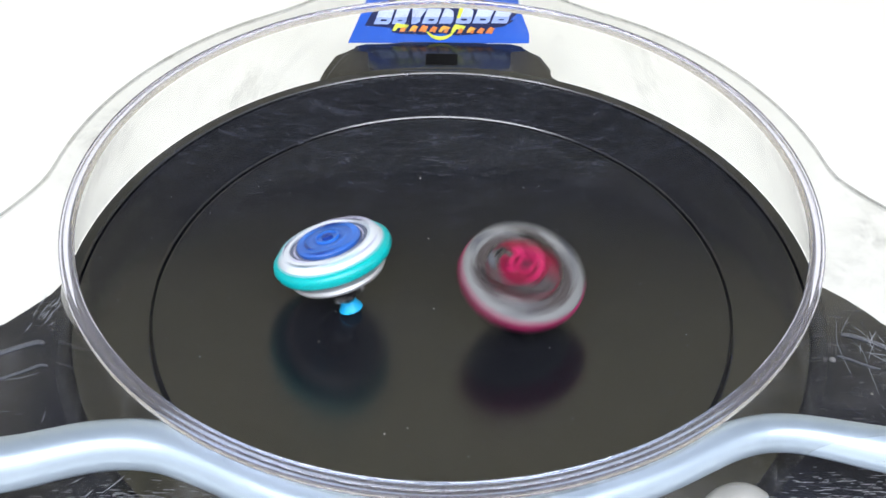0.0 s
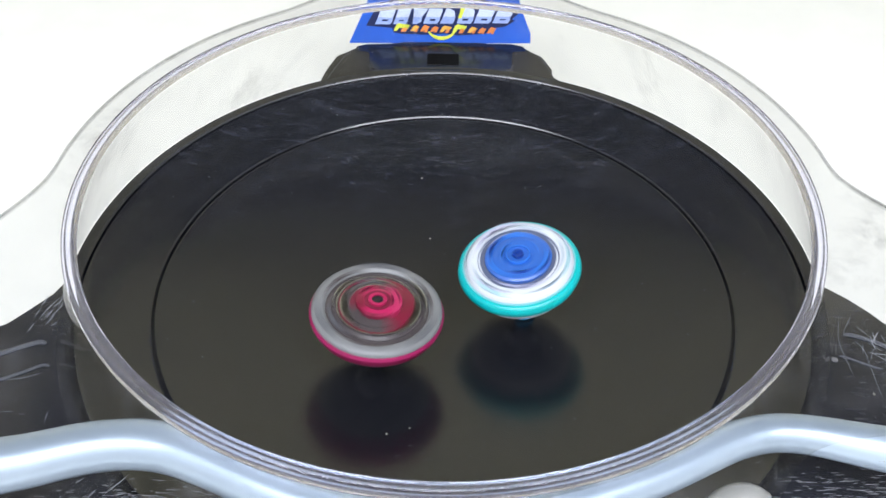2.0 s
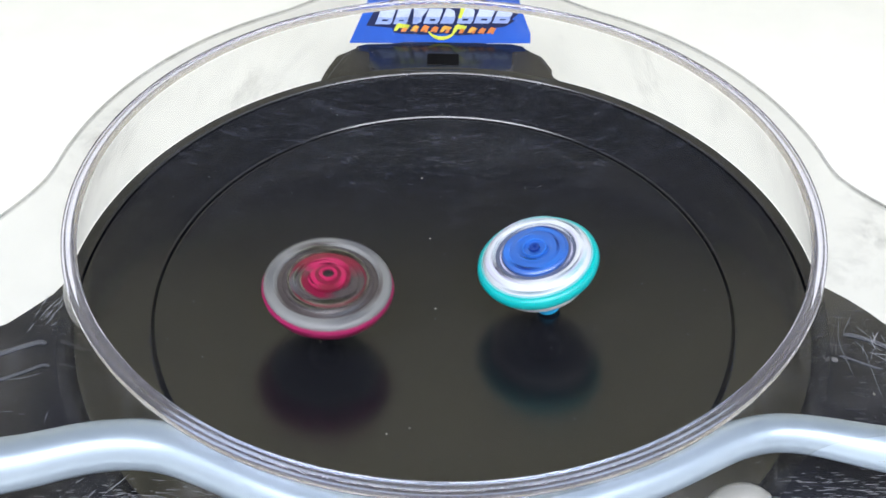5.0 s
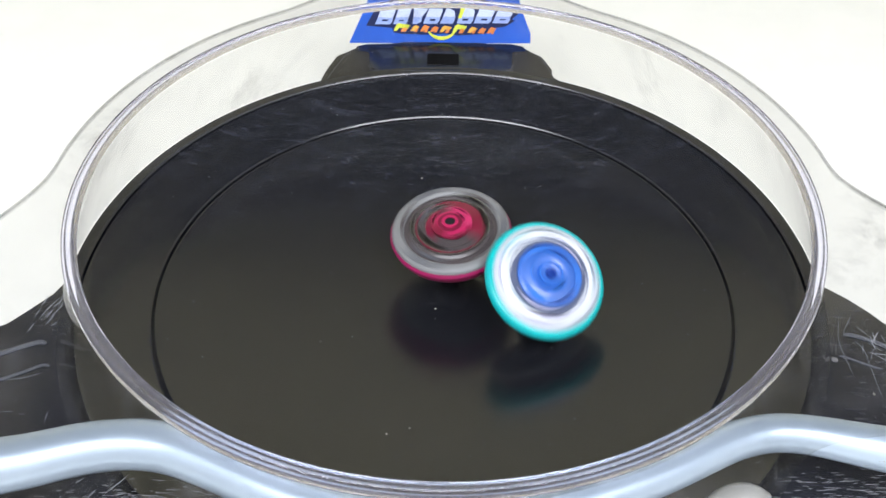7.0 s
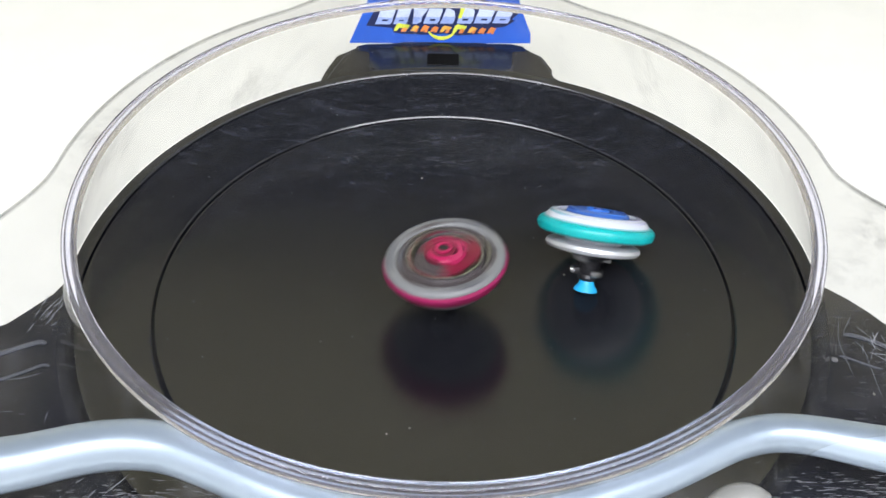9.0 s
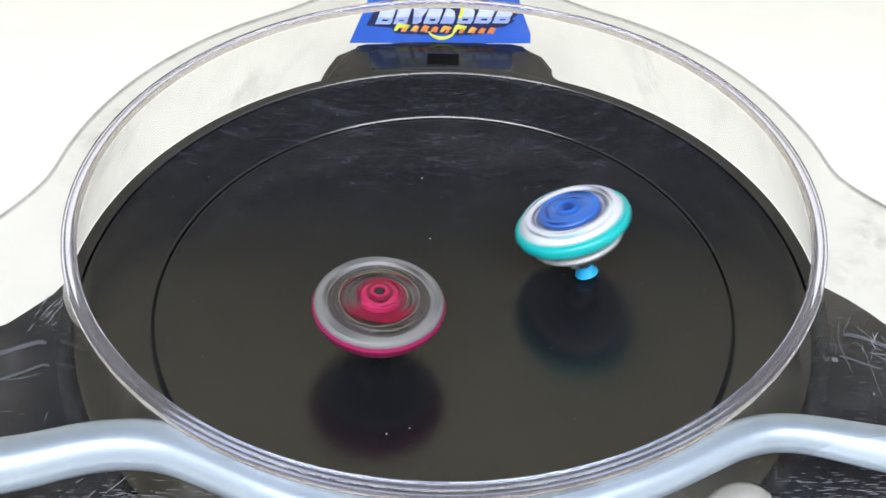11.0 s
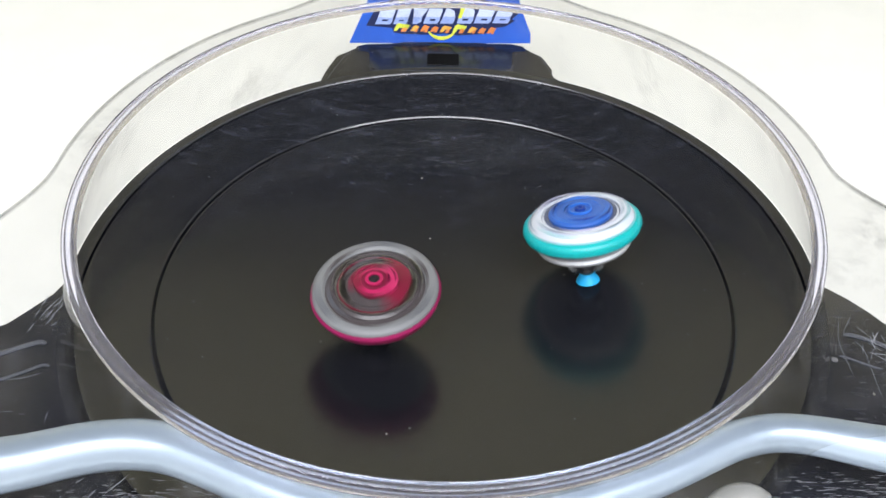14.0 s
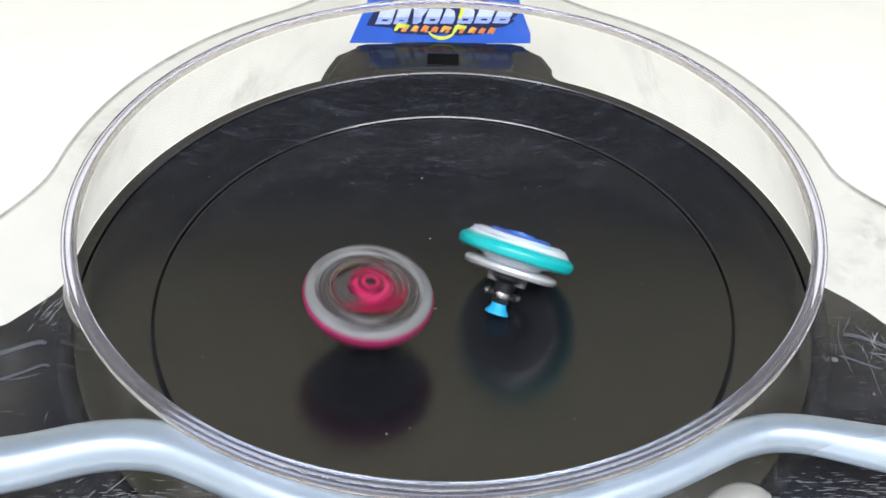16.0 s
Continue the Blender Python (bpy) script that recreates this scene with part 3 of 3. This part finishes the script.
def blue_top():
    root = thing("spinning_top_toy", "teal and white spinning top with a blue centre and cyan tip", "spinning top", "battling tops")
    part("tip", lathe([(0.0, 0.0), (0.0044, 0.0), (0.0054, 0.0005), (0.0051, 0.0015), (0.0037, 0.0034), (0.0033, 0.0052), (0.0, 0.0052)], 40), CYAN, root, "bright cyan flared tip")
    part("driver", lathe([(0.0, 0.0040), (0.0032, 0.0040), (0.0042, 0.0056), (0.0036, 0.0072), (0.0046, 0.0088), (0.0044, 0.0112), (0.0054, 0.0138), (0.0088, 0.0156), (0.0094, 0.0188), (0.0, 0.0188)], 40), BLACK, root, "black waisted driver")
    for k in range(3):
        turn = Matrix.Rotation(radians(120 * k + 20), 4, "Z")
        part("lug", box(0.003, 0.0068, -0.0020, 0.0020, 0.0066, 0.0100, 0.0007), BLACK, root, m=turn)
        part("pin", lathe([(0.0, -0.0014), (0.0012, -0.0012), (0.0016, 0.0), (0.0012, 0.0012), (0.0, 0.0014)], 14), STEEL, root, "small bright pin", m=turn @ pose(0.0072, 0, 0.0084, 0, 90, 0))
        part("claw", sector(0.0052, 0.0092, 120 * k + 64, 120 * k + 88, 0.0138, 0.0184, 5), GREY, root)
    part("metal_disc", lathe([(0.0060, 0.0186), (0.0186, 0.0181), (0.0203, 0.0186), (0.0212, 0.0200), (0.0207, 0.0214), (0.0186, 0.0222), (0.0060, 0.0222)], 72), ZINC, root, "silver metal disc")
    part("core", lathe([(0.0, 0.0215), (0.0120, 0.0215), (0.0136, 0.0238), (0.0195, 0.0254), (0.0195, 0.0316), (0.0, 0.0316)], 64), WHITE, root)
    part("outer_ring", lathe([(0.0205, 0.0254), (0.0236, 0.0251), (0.0254, 0.0261), (0.0262, 0.0282), (0.0258, 0.0300), (0.0247, 0.0311), (0.0236, 0.0313), (0.0205, 0.0305)], 96, True), TEAL, root, "teal outer ring")
    layer = part("white_layer", lathe([(0.0172, 0.0302), (0.0172, 0.0345), (0.0180, 0.0349), (0.0192, 0.0348), (0.0208, 0.0342), (0.0222, 0.0330), (0.0231, 0.0316), (0.0233, 0.0304)], 96, True), WHITE, root, "white domed ring")
    part("step_ring", lathe([(0.0229, 0.0308), (0.0238, 0.0308), (0.0238, 0.0316), (0.0231, 0.0318)], 96, True), AQUA, root, "pale aqua step ring")
    for k in range(5):
        part("blade", sector(0.0173 + 0.0007 * (k % 3), 0.0184 + 0.0008 * (k % 3), 72 * k, 72 * k + 20 + 6 * (k % 2), 0.0340, 0.0352, 6), LILAC if k % 2 else GREYBLUE, layer)
    for k in range(3):
        part("notch", sector(0.0200, 0.0216, 120 * k + 40, 120 * k + 66, 0.0318, 0.0345, 5), AQUA if k else LILAC, layer)
    for r, low, a0, a1, mat in ((0.0187, 0.0346, 30, 85, LILAC), (0.0197, 0.0343, 150, 190, LILAC), (0.0204, 0.0340, 225, 270, GREYBLUE), (0.0213, 0.0334, 300, 350, LILAC), (0.0221, 0.0327, 90, 130, GREYBLUE)):
        part("streak", sector(r, r + 0.0005, a0, a1, low - 0.0006, low + 0.0006, 8), mat, layer)
    part("channel", lathe([(0.0138, 0.0325), (0.0172, 0.0325), (0.0172, 0.0338), (0.0138, 0.0336)], 72, True), SLATE, root, "dark blue-grey channel")
    for k, (r, a0, a1) in enumerate(((0.0146, 10, 70), (0.0162, 95, 150), (0.0150, 180, 215), (0.0160, 240, 320))):
        part("streak", sector(r, r + 0.0007, a0, a1, 0.0334, 0.0342, 8), WHITE if k % 2 else LILAC, layer)
    plate = part("centre_plate", lathe([(0.0, 0.0330), (0.0138, 0.0330), (0.0141, 0.0350), (0.0135, 0.0357), (0.0122, 0.0360), (0.0104, 0.0359), (0.0098, 0.0363), (0.0062, 0.0363), (0.0058, 0.0360), (0.0, 0.0360)], 72), BLUE, root, "blue stepped centre plate")
    for k in range(3):
        part("fin", sector(0.0108, 0.0132, 120 * k + 8, 120 * k + 58, 0.0355, 0.0363, 8), LIGHTBLUE, plate)
    for r, a0, a1, mat in ((0.0118, 70, 120, NAVY), (0.0098, 190, 240, NAVY), (0.0128, 250, 290, NAVY), (0.0084, 310, 350, LIGHTBLUE), (0.0070, 60, 130, LIGHTBLUE)):
        part("streak", sector(r, r + 0.0006, a0, a1, 0.0356, 0.0366, 8), mat, plate)
    part("hub_ring", lathe([(0.0046, 0.0358), (0.0052, 0.0358), (0.0052, 0.0370), (0.0046, 0.0370)], 40, True), LIGHTBLUE, plate, "light blue hub ring")
    part("hub", lathe([(0.0, 0.0364), (0.0008, 0.0365), (0.0010, 0.0372), (0.0022, 0.0373), (0.0024, 0.0361), (0.0, 0.0358)], 30), NAVY, plate)
    # all above the tip sits on its long neck
    for ob in root.children_recursive:
        if not ob.name.startswith("tip"):
            ob.data.transform(ob.matrix_basis.inverted() @ Matrix.Translation((0, 0, 0.001)) @ ob.matrix_basis)
    return root


def red_top():
    root = thing("spinning_top_toy", "grey and crimson spinning top with a smoky centre", "spinning top", "battling tops")
    part("tip", lathe([(0.0, 0.0), (0.0018, 0.0003), (0.0030, 0.0016), (0.0032, 0.0050), (0.0044, 0.0070), (0.0, 0.0070)], 36), BLACK, root, "rounded black tip")
    part("driver", lathe([(0.0, 0.0068), (0.0052, 0.0070), (0.0074, 0.0100), (0.0076, 0.0140), (0.0, 0.0140)], 40), BLACK, root)
    part("metal_disc", lathe([(0.0060, 0.0104), (0.0150, 0.0114), (0.0194, 0.0134), (0.0216, 0.0156), (0.0222, 0.0174), (0.0060, 0.0176)], 72), GREY, root, "dull grey metal disc")
    part("side_ring", lathe([(0.0190, 0.0166), (0.0226, 0.0174), (0.0252, 0.0198), (0.0267, 0.0226), (0.0272, 0.0246), (0.0266, 0.0259), (0.0200, 0.0260)], 96, True), SIDE, root, "crimson side ring")
    ring = part("top_ring", lathe([(0.0206, 0.0254), (0.0258, 0.0256), (0.0264, 0.0258), (0.0263, 0.0268), (0.0254, 0.0278), (0.0236, 0.0284), (0.0218, 0.0282), (0.0208, 0.0272)], 96, True), GREY, root, "grey metal-look top ring")
    for k in range(3):
        part("scallop", sector(0.0222, 0.0250, 120 * k + 15, 120 * k + 40, 0.0276, 0.0286, 6), WORN_AND_LIT, ring)
        part("groove", sector(0.0212, 0.0226, 120 * k + 60, 120 * k + 100, 0.0274, 0.0284, 6), SMOKE, ring)
    pan = part("smoky_layer", lathe([(0.0, 0.0240), (0.0208, 0.0240), (0.0208, 0.0268), (0.0190, 0.0274), (0.0182, 0.0270), (0.0166, 0.0280), (0.0150, 0.0276), (0.0120, 0.0284), (0.0, 0.0286)], 96), SMOKE, root, "smoky brown see-through layer")
    part("blade", sector(0.0078, 0.0154, 0, 125, 0.0276, 0.0289, 12), BLOOM, pan)
    part("blade", sector(0.0078, 0.0112, 140, 250, 0.0276, 0.0290, 10), WINE, pan)
    part("blade", sector(0.0125, 0.0160, 150, 178, 0.0276, 0.0286, 6), WORN_AND_LIT, pan)
    part("blade", sector(0.0184, 0.0200, 250, 285, 0.0268, 0.0280, 6), WORN_AND_LIT, pan)
    # thin steel arcs put the glints of the smoky layer into its shape
    for r, a0, a1 in ((0.0170, 10, 80), (0.0176, 190, 235), (0.0146, 215, 290), (0.0136, 120, 165), (0.0112, 130, 200), (0.0196, 60, 110)):
        part("streak", sector(r, r + 0.0004, a0, a1, 0.0270, 0.0289, 10), STEEL, pan)
    for r, top in ((0.0124, 0.0288), (0.0161, 0.0287), (0.0166, 0.0286)):
        part("ridge", lathe([(r, 0.0274), (r + 0.0003, 0.0274), (r + 0.0003, top), (r, top)], 64, True), STEEL if r == 0.0161 else SMOKE, pan)
    core = part("centre_boss", lathe([(0.0, 0.0284), (0.0076, 0.0284), (0.0079, 0.0294), (0.0072, 0.0305), (0.0060, 0.0309), (0.0036, 0.0311), (0.0, 0.0311)], 64), PINK, root, "crimson centre boss")
    part("petal", sector(0.0056, 0.0098, 20, 120, 0.0290, 0.0311, 12), BLUSH, core)
    part("petal", sector(0.0056, 0.0086, 215, 285, 0.0296, 0.0311, 8), BLOOM, core)
    part("petal", sector(0.0074, 0.0092, 300, 345, 0.0294, 0.0309, 6), WINE, core)
    part("gap_ring", lathe([(0.0038, 0.0306), (0.0054, 0.0306), (0.0054, 0.03125), (0.0038, 0.03125)], 40, True), WINE, core)
    for r, a0, a1 in ((0.0066, 30, 100), (0.0082, 160, 215), (0.0090, 60, 110)):
        part("streak", sector(r, r + 0.0003, a0, a1, 0.0300, 0.0313, 8), BLUSH, core)
    part("hub_ring", lathe([(0.0024, 0.0310), (0.0037, 0.0310), (0.0037, 0.0319), (0.0024, 0.0319)], 36, True), PINK, core)
    part("hub", lathe([(0.0, 0.0312), (0.0023, 0.0312), (0.0023, 0.0314), (0.0, 0.0314)], 24), BLACK, core)
    part("ridge", lathe([(0.0151, 0.0274), (0.0155, 0.0274), (0.0155, 0.0284), (0.0151, 0.0284)], 64, True), BLOOM, pan, "thin rose ridge")
    # the body sits high on its driver
    for ob in root.children_recursive:
        if not ob.name.startswith(("tip", "driver")):
            ob.data.transform(Matrix.Translation((0, 0, 0.0035)))
    return root


def spun(keys, tip, rate):
    """Rows for a top that leans on its tip: keys of seconds, tip x and y, lean x and y, glided over; it spins by rate degrees from row to row."""
    rows = []
    ts = [k[0] for k in keys]
    for f in range(int(16 * FPS) + 1):
        t = f / FPS
        i = max(0, min(len(ts) - 2, sum(1 for s in ts if s <= t) - 1))
        h = ts[i + 1] - ts[i]
        s = (t - ts[i]) / h
        v = []
        for c in range(1, 5):
            p0, p1 = keys[i][c], keys[i + 1][c]
            m0 = (p1 - keys[i - 1][c]) / (ts[i + 1] - ts[i - 1]) if i > 0 else (p1 - p0) / h
            m1 = (keys[i + 2][c] - p0) / (ts[i + 2] - ts[i]) if i + 2 < len(ts) else (p1 - p0) / h
            v.append((2 * s ** 3 - 3 * s ** 2 + 1) * p0 + (s ** 3 - 2 * s ** 2 + s) * h * m0 + (3 * s ** 2 - 2 * s ** 3) * p1 + (s ** 3 - s ** 2) * h * m1)
        x, y, ax, ay = v
        lean = math.hypot(ax, ay)
        n = Vector((ax, ay, math.sqrt(max(0.05, 1 - lean * lean)))).normalized()
        turn = Vector((0, 0, 1)).rotation_difference(n).to_matrix().to_4x4()
        at = Vector((x, y, bowl_z(math.hypot(x, y)) + tip * lean + 0.0002))
        rows.append((t, Matrix.Translation(at) @ turn @ Matrix.Rotation(radians(rate * f), 4, "Z")))
    return rows


room()
arena()
card()
BLUE_TOP = blue_top()
RED_TOP = red_top()


def motions():
    walk(BLUE_TOP, spun([
        (0, -0.0402, -0.0065, -0.235, 0.230), (0.2, -0.0337, -0.0118, -0.205, 0.196), (0.3, -0.0339, -0.0123, -0.145, 0.196),
        (0.4, -0.0341, -0.0114, -0.147, 0.161), (0.5, -0.0333, -0.0126, -0.132, 0.243), (0.6, -0.0259, -0.0064, 0.009, 0.103),
        (0.7, -0.0198, -0.0101, -0.010, 0.091), (0.8, -0.0199, -0.0104, 0.000, 0.081), (0.9, 0.0105, -0.0078, 0.150, 0.033),
        (1, 0.0183, -0.0033, 0.025, -0.042), (1.1, 0.0187, -0.0035, 0.018, -0.052), (1.3, 0.0236, -0.0033, 0.015, -0.135),
        (1.4, 0.0353, -0.0096, -0.020, -0.270), (1.5, 0.0352, -0.0078, -0.050, -0.193), (1.8, 0.0366, -0.0074, -0.152, -0.107), (2, 0.0360, -0.0055, -0.136, -0.053),
        (2.3, 0.0352, -0.0059, -0.163, -0.010), (2.5, 0.0407, -0.0032, -0.115, 0.006), (2.8, 0.0400, -0.0020, -0.029, -0.004),
        (3, 0.0427, -0.0014, -0.071, 0.027), (3.3, 0.0442, -0.0020, -0.077, -0.017), (3.5, 0.0439, -0.0014, -0.067, 0.019),
        (3.8, 0.0438, -0.0047, -0.056, -0.029), (4, 0.0500, -0.0074, -0.179, -0.054), (4.2, 0.0505, -0.0053, -0.144, 0.035),
        (4.7, 0.0483, -0.0043, -0.120, -0.100), (5.1, 0.0465, -0.0034, -0.250, 0.030), (5.7, 0.0422, -0.0035, 0.040, 0.360),
        (6.3, 0.0388, -0.0023, 0.421, -0.067), (6.5, 0.0371, -0.0018, 0.424, -0.129), (6.8, 0.0364, -0.0002, 0.290, -0.306),
        (7, 0.0358, -0.0010, 0.228, -0.403), (7.3, 0.0391, 0.0006, -0.062, -0.445), (7.5, 0.0431, -0.0002, -0.254, -0.397),
        (7.8, 0.0433, 0.0019, -0.441, -0.266), (8, 0.0438, -0.0030, -0.545, -0.066), (8.2, 0.0451, -0.0044, -0.518, 0.087), (8.3, 0.0424, -0.0032, -0.471, 0.152),
        (8.5, 0.0713, 0.0048, -0.245, 0.243), (8.8, 0.0651, 0.0052, -0.096, 0.299), (9, 0.0639, 0.0028, 0.120, 0.550),
        (9.2, 0.0624, 0.0071, 0.277, 0.257), (9.7, 0.0600, 0.0097, 0.360, -0.180), (10.2, 0.0604, 0.0117, -0.080, -0.380),
        (10.7, 0.0636, 0.0133, -0.380, -0.040), (11.05, 0.0666, 0.0151, -0.300, 0.200), (11.3, 0.0689, 0.0168, -0.217, 0.204),
        (11.5, 0.0687, 0.0155, -0.186, 0.276), (11.8, 0.0647, 0.0160, 0.043, 0.296), (12, 0.0625, 0.0172, 0.251, 0.369),
        (12.3, 0.0608, 0.0157, 0.411, 0.061), (12.5, 0.0593, 0.0150, 0.420, -0.097), (12.8, 0.0571, 0.0149, 0.182, -0.358),
        (13, 0.0558, 0.0168, 0.027, -0.369), (13.3, 0.0591, 0.0153, -0.389, -0.219), (13.5, 0.0595, 0.0134, -0.376, 0.013),
        (13.7, 0.0564, 0.0080, -0.214, 0.116), (13.8, 0.0656, 0.0126, -0.149, 0.158), (14, 0.0662, 0.0102, -0.184, 0.247), (14.3, 0.0615, 0.0128, 0.165, 0.318),
        (14.5, 0.0613, 0.0131, 0.427, 0.272), (14.8, 0.0590, 0.0113, 0.408, -0.169), (15, 0.0625, 0.0143, 0.175, -0.518),
        (15.3, 0.0645, 0.0175, -0.595, -0.234), (15.5, 0.0612, 0.0110, -0.470, 0.500), (15.6, 0.0640, 0.0098, -0.399, 0.581), (15.8, 0.0447, 0.0046, -0.200, 0.560),
        (15.9, 0.0258, -0.0103, 0.027, 0.585), (16, 0.0234, -0.0092, 0.290, 0.620),
    ], 0.0045, -83))
    walk(RED_TOP, spun([
        (0, 0.0299, -0.0058, 0.151, -0.127), (0.2, 0.0034, -0.0648, 0.040, -0.056), (0.3, -0.0198, -0.0771, 0.037, 0.059),
        (0.4, -0.0406, -0.0743, 0.069, 0.069), (0.5, -0.0578, -0.0591, 0.097, 0.059), (0.6, -0.0800, -0.0545, 0.180, 0.035),
        (0.7, -0.0999, -0.0531, 0.223, 0.042), (0.8, -0.0896, -0.0273, 0.131, -0.018), (0.9, -0.1093, -0.0062, 0.179, -0.037),
        (1, -0.1292, 0.0106, 0.400, -0.046), (1.1, -0.1047, 0.0221, 0.189, -0.100), (1.3, -0.0370, 0.0143, 0.001, -0.129),
        (1.4, -0.0669, 0.0145, 0.042, -0.128), (1.5, -0.0672, 0.0126, 0.105, -0.113), (1.8, -0.0280, -0.0102, 0.113, -0.014), (2, -0.0289, -0.0342, 0.082, 0.040),
        (2.3, -0.0291, -0.0282, 0.131, 0.077), (2.4, -0.0225, -0.0306, 0.075, 0.076), (2.5, -0.0306, -0.0357, 0.014, 0.067), (2.8, -0.0155, -0.0177, 0.014, 0.020),
        (2.9, -0.0201, -0.0160, 0.001, 0.008), (3, -0.0137, -0.0135, -0.018, -0.006), (3.3, -0.0203, 0.0061, -0.070, -0.076), (3.5, -0.0101, 0.0160, -0.043, -0.075),
        (3.8, -0.0155, 0.0193, 0.014, -0.129), (3.9, -0.0107, 0.0152, -0.016, -0.142), (4, -0.0397, 0.0217, -0.035, -0.155), (4.2, -0.0509, 0.0321, 0.105, -0.194),
        (4.7, -0.0601, 0.0050, 0.100, -0.080), (5.2, -0.0401, -0.0311, 0.060, 0.030), (5.8, -0.0120, -0.0268, 0.020, 0.030),
        (6.3, -0.0081, -0.0049, 0.116, -0.038), (6.5, -0.0039, 0.0113, -0.049, -0.074), (6.8, 0.0007, 0.0219, -0.067, -0.093),
        (7, 0.0049, 0.0198, -0.068, -0.091), (7.1, -0.0101, 0.0222, -0.002, -0.104), (7.3, -0.0219, 0.0283, 0.135, -0.135), (7.5, -0.0183, 0.0232, 0.032, -0.136),
        (7.8, -0.0277, 0.0025, 0.063, -0.073), (8, -0.0289, -0.0112, 0.072, -0.043), (8.3, -0.0222, -0.0286, 0.119, 0.060),
        (8.4, -0.0277, -0.0382, 0.095, 0.071), (8.5, -0.0458, -0.0473, 0.063, 0.072), (8.8, -0.0250, -0.0226, 0.025, 0.084), (9, 0.0036, -0.0021, -0.106, 0.064),
        (9.2, 0.0182, 0.0081, 0.025, -0.004), (9.7, 0.0160, 0.0015, -0.020, -0.030), (10.3, -0.0201, 0.0177, 0.030, -0.100),
        (10.8, -0.0301, -0.0228, 0.050, 0.020), (11.3, -0.0198, -0.0312, 0.064, 0.067), (11.5, -0.0109, -0.0185, -0.013, 0.028),
        (11.8, 0.0040, 0.0028, -0.011, -0.021), (12, 0.0137, 0.0111, -0.071, -0.055), (12.3, 0.0165, 0.0134, -0.068, -0.082),
        (12.5, 0.0113, 0.0124, -0.049, -0.100), (12.8, -0.0013, 0.0019, -0.009, -0.073), (13, -0.0094, -0.0065, 0.042, -0.043),
        (13.3, -0.0105, -0.0132, 0.010, -0.015), (13.5, -0.0067, -0.0163, -0.002, 0.018), (13.7, -0.0000, -0.0159, -0.007, -0.018), (13.8, -0.0161, -0.0216, -0.012, -0.036),
        (14, -0.0268, -0.0189, -0.044, -0.041), (14.3, -0.0286, -0.0101, 0.004, 0.013), (14.5, -0.0166, -0.0011, -0.062, 0.018),
        (14.8, 0.0049, 0.0081, -0.017, 0.015), (15, 0.0121, 0.0134, -0.039, -0.068), (15.3, -0.0188, 0.0259, -0.067, -0.203),
        (15.5, -0.0317, 0.0223, -0.032, -0.174), (15.8, -0.0274, -0.0001, -0.108, 0.009), (16, -0.0349, -0.0228, 0.154, 0.004),
    ], 0.0030, -79))


motions()
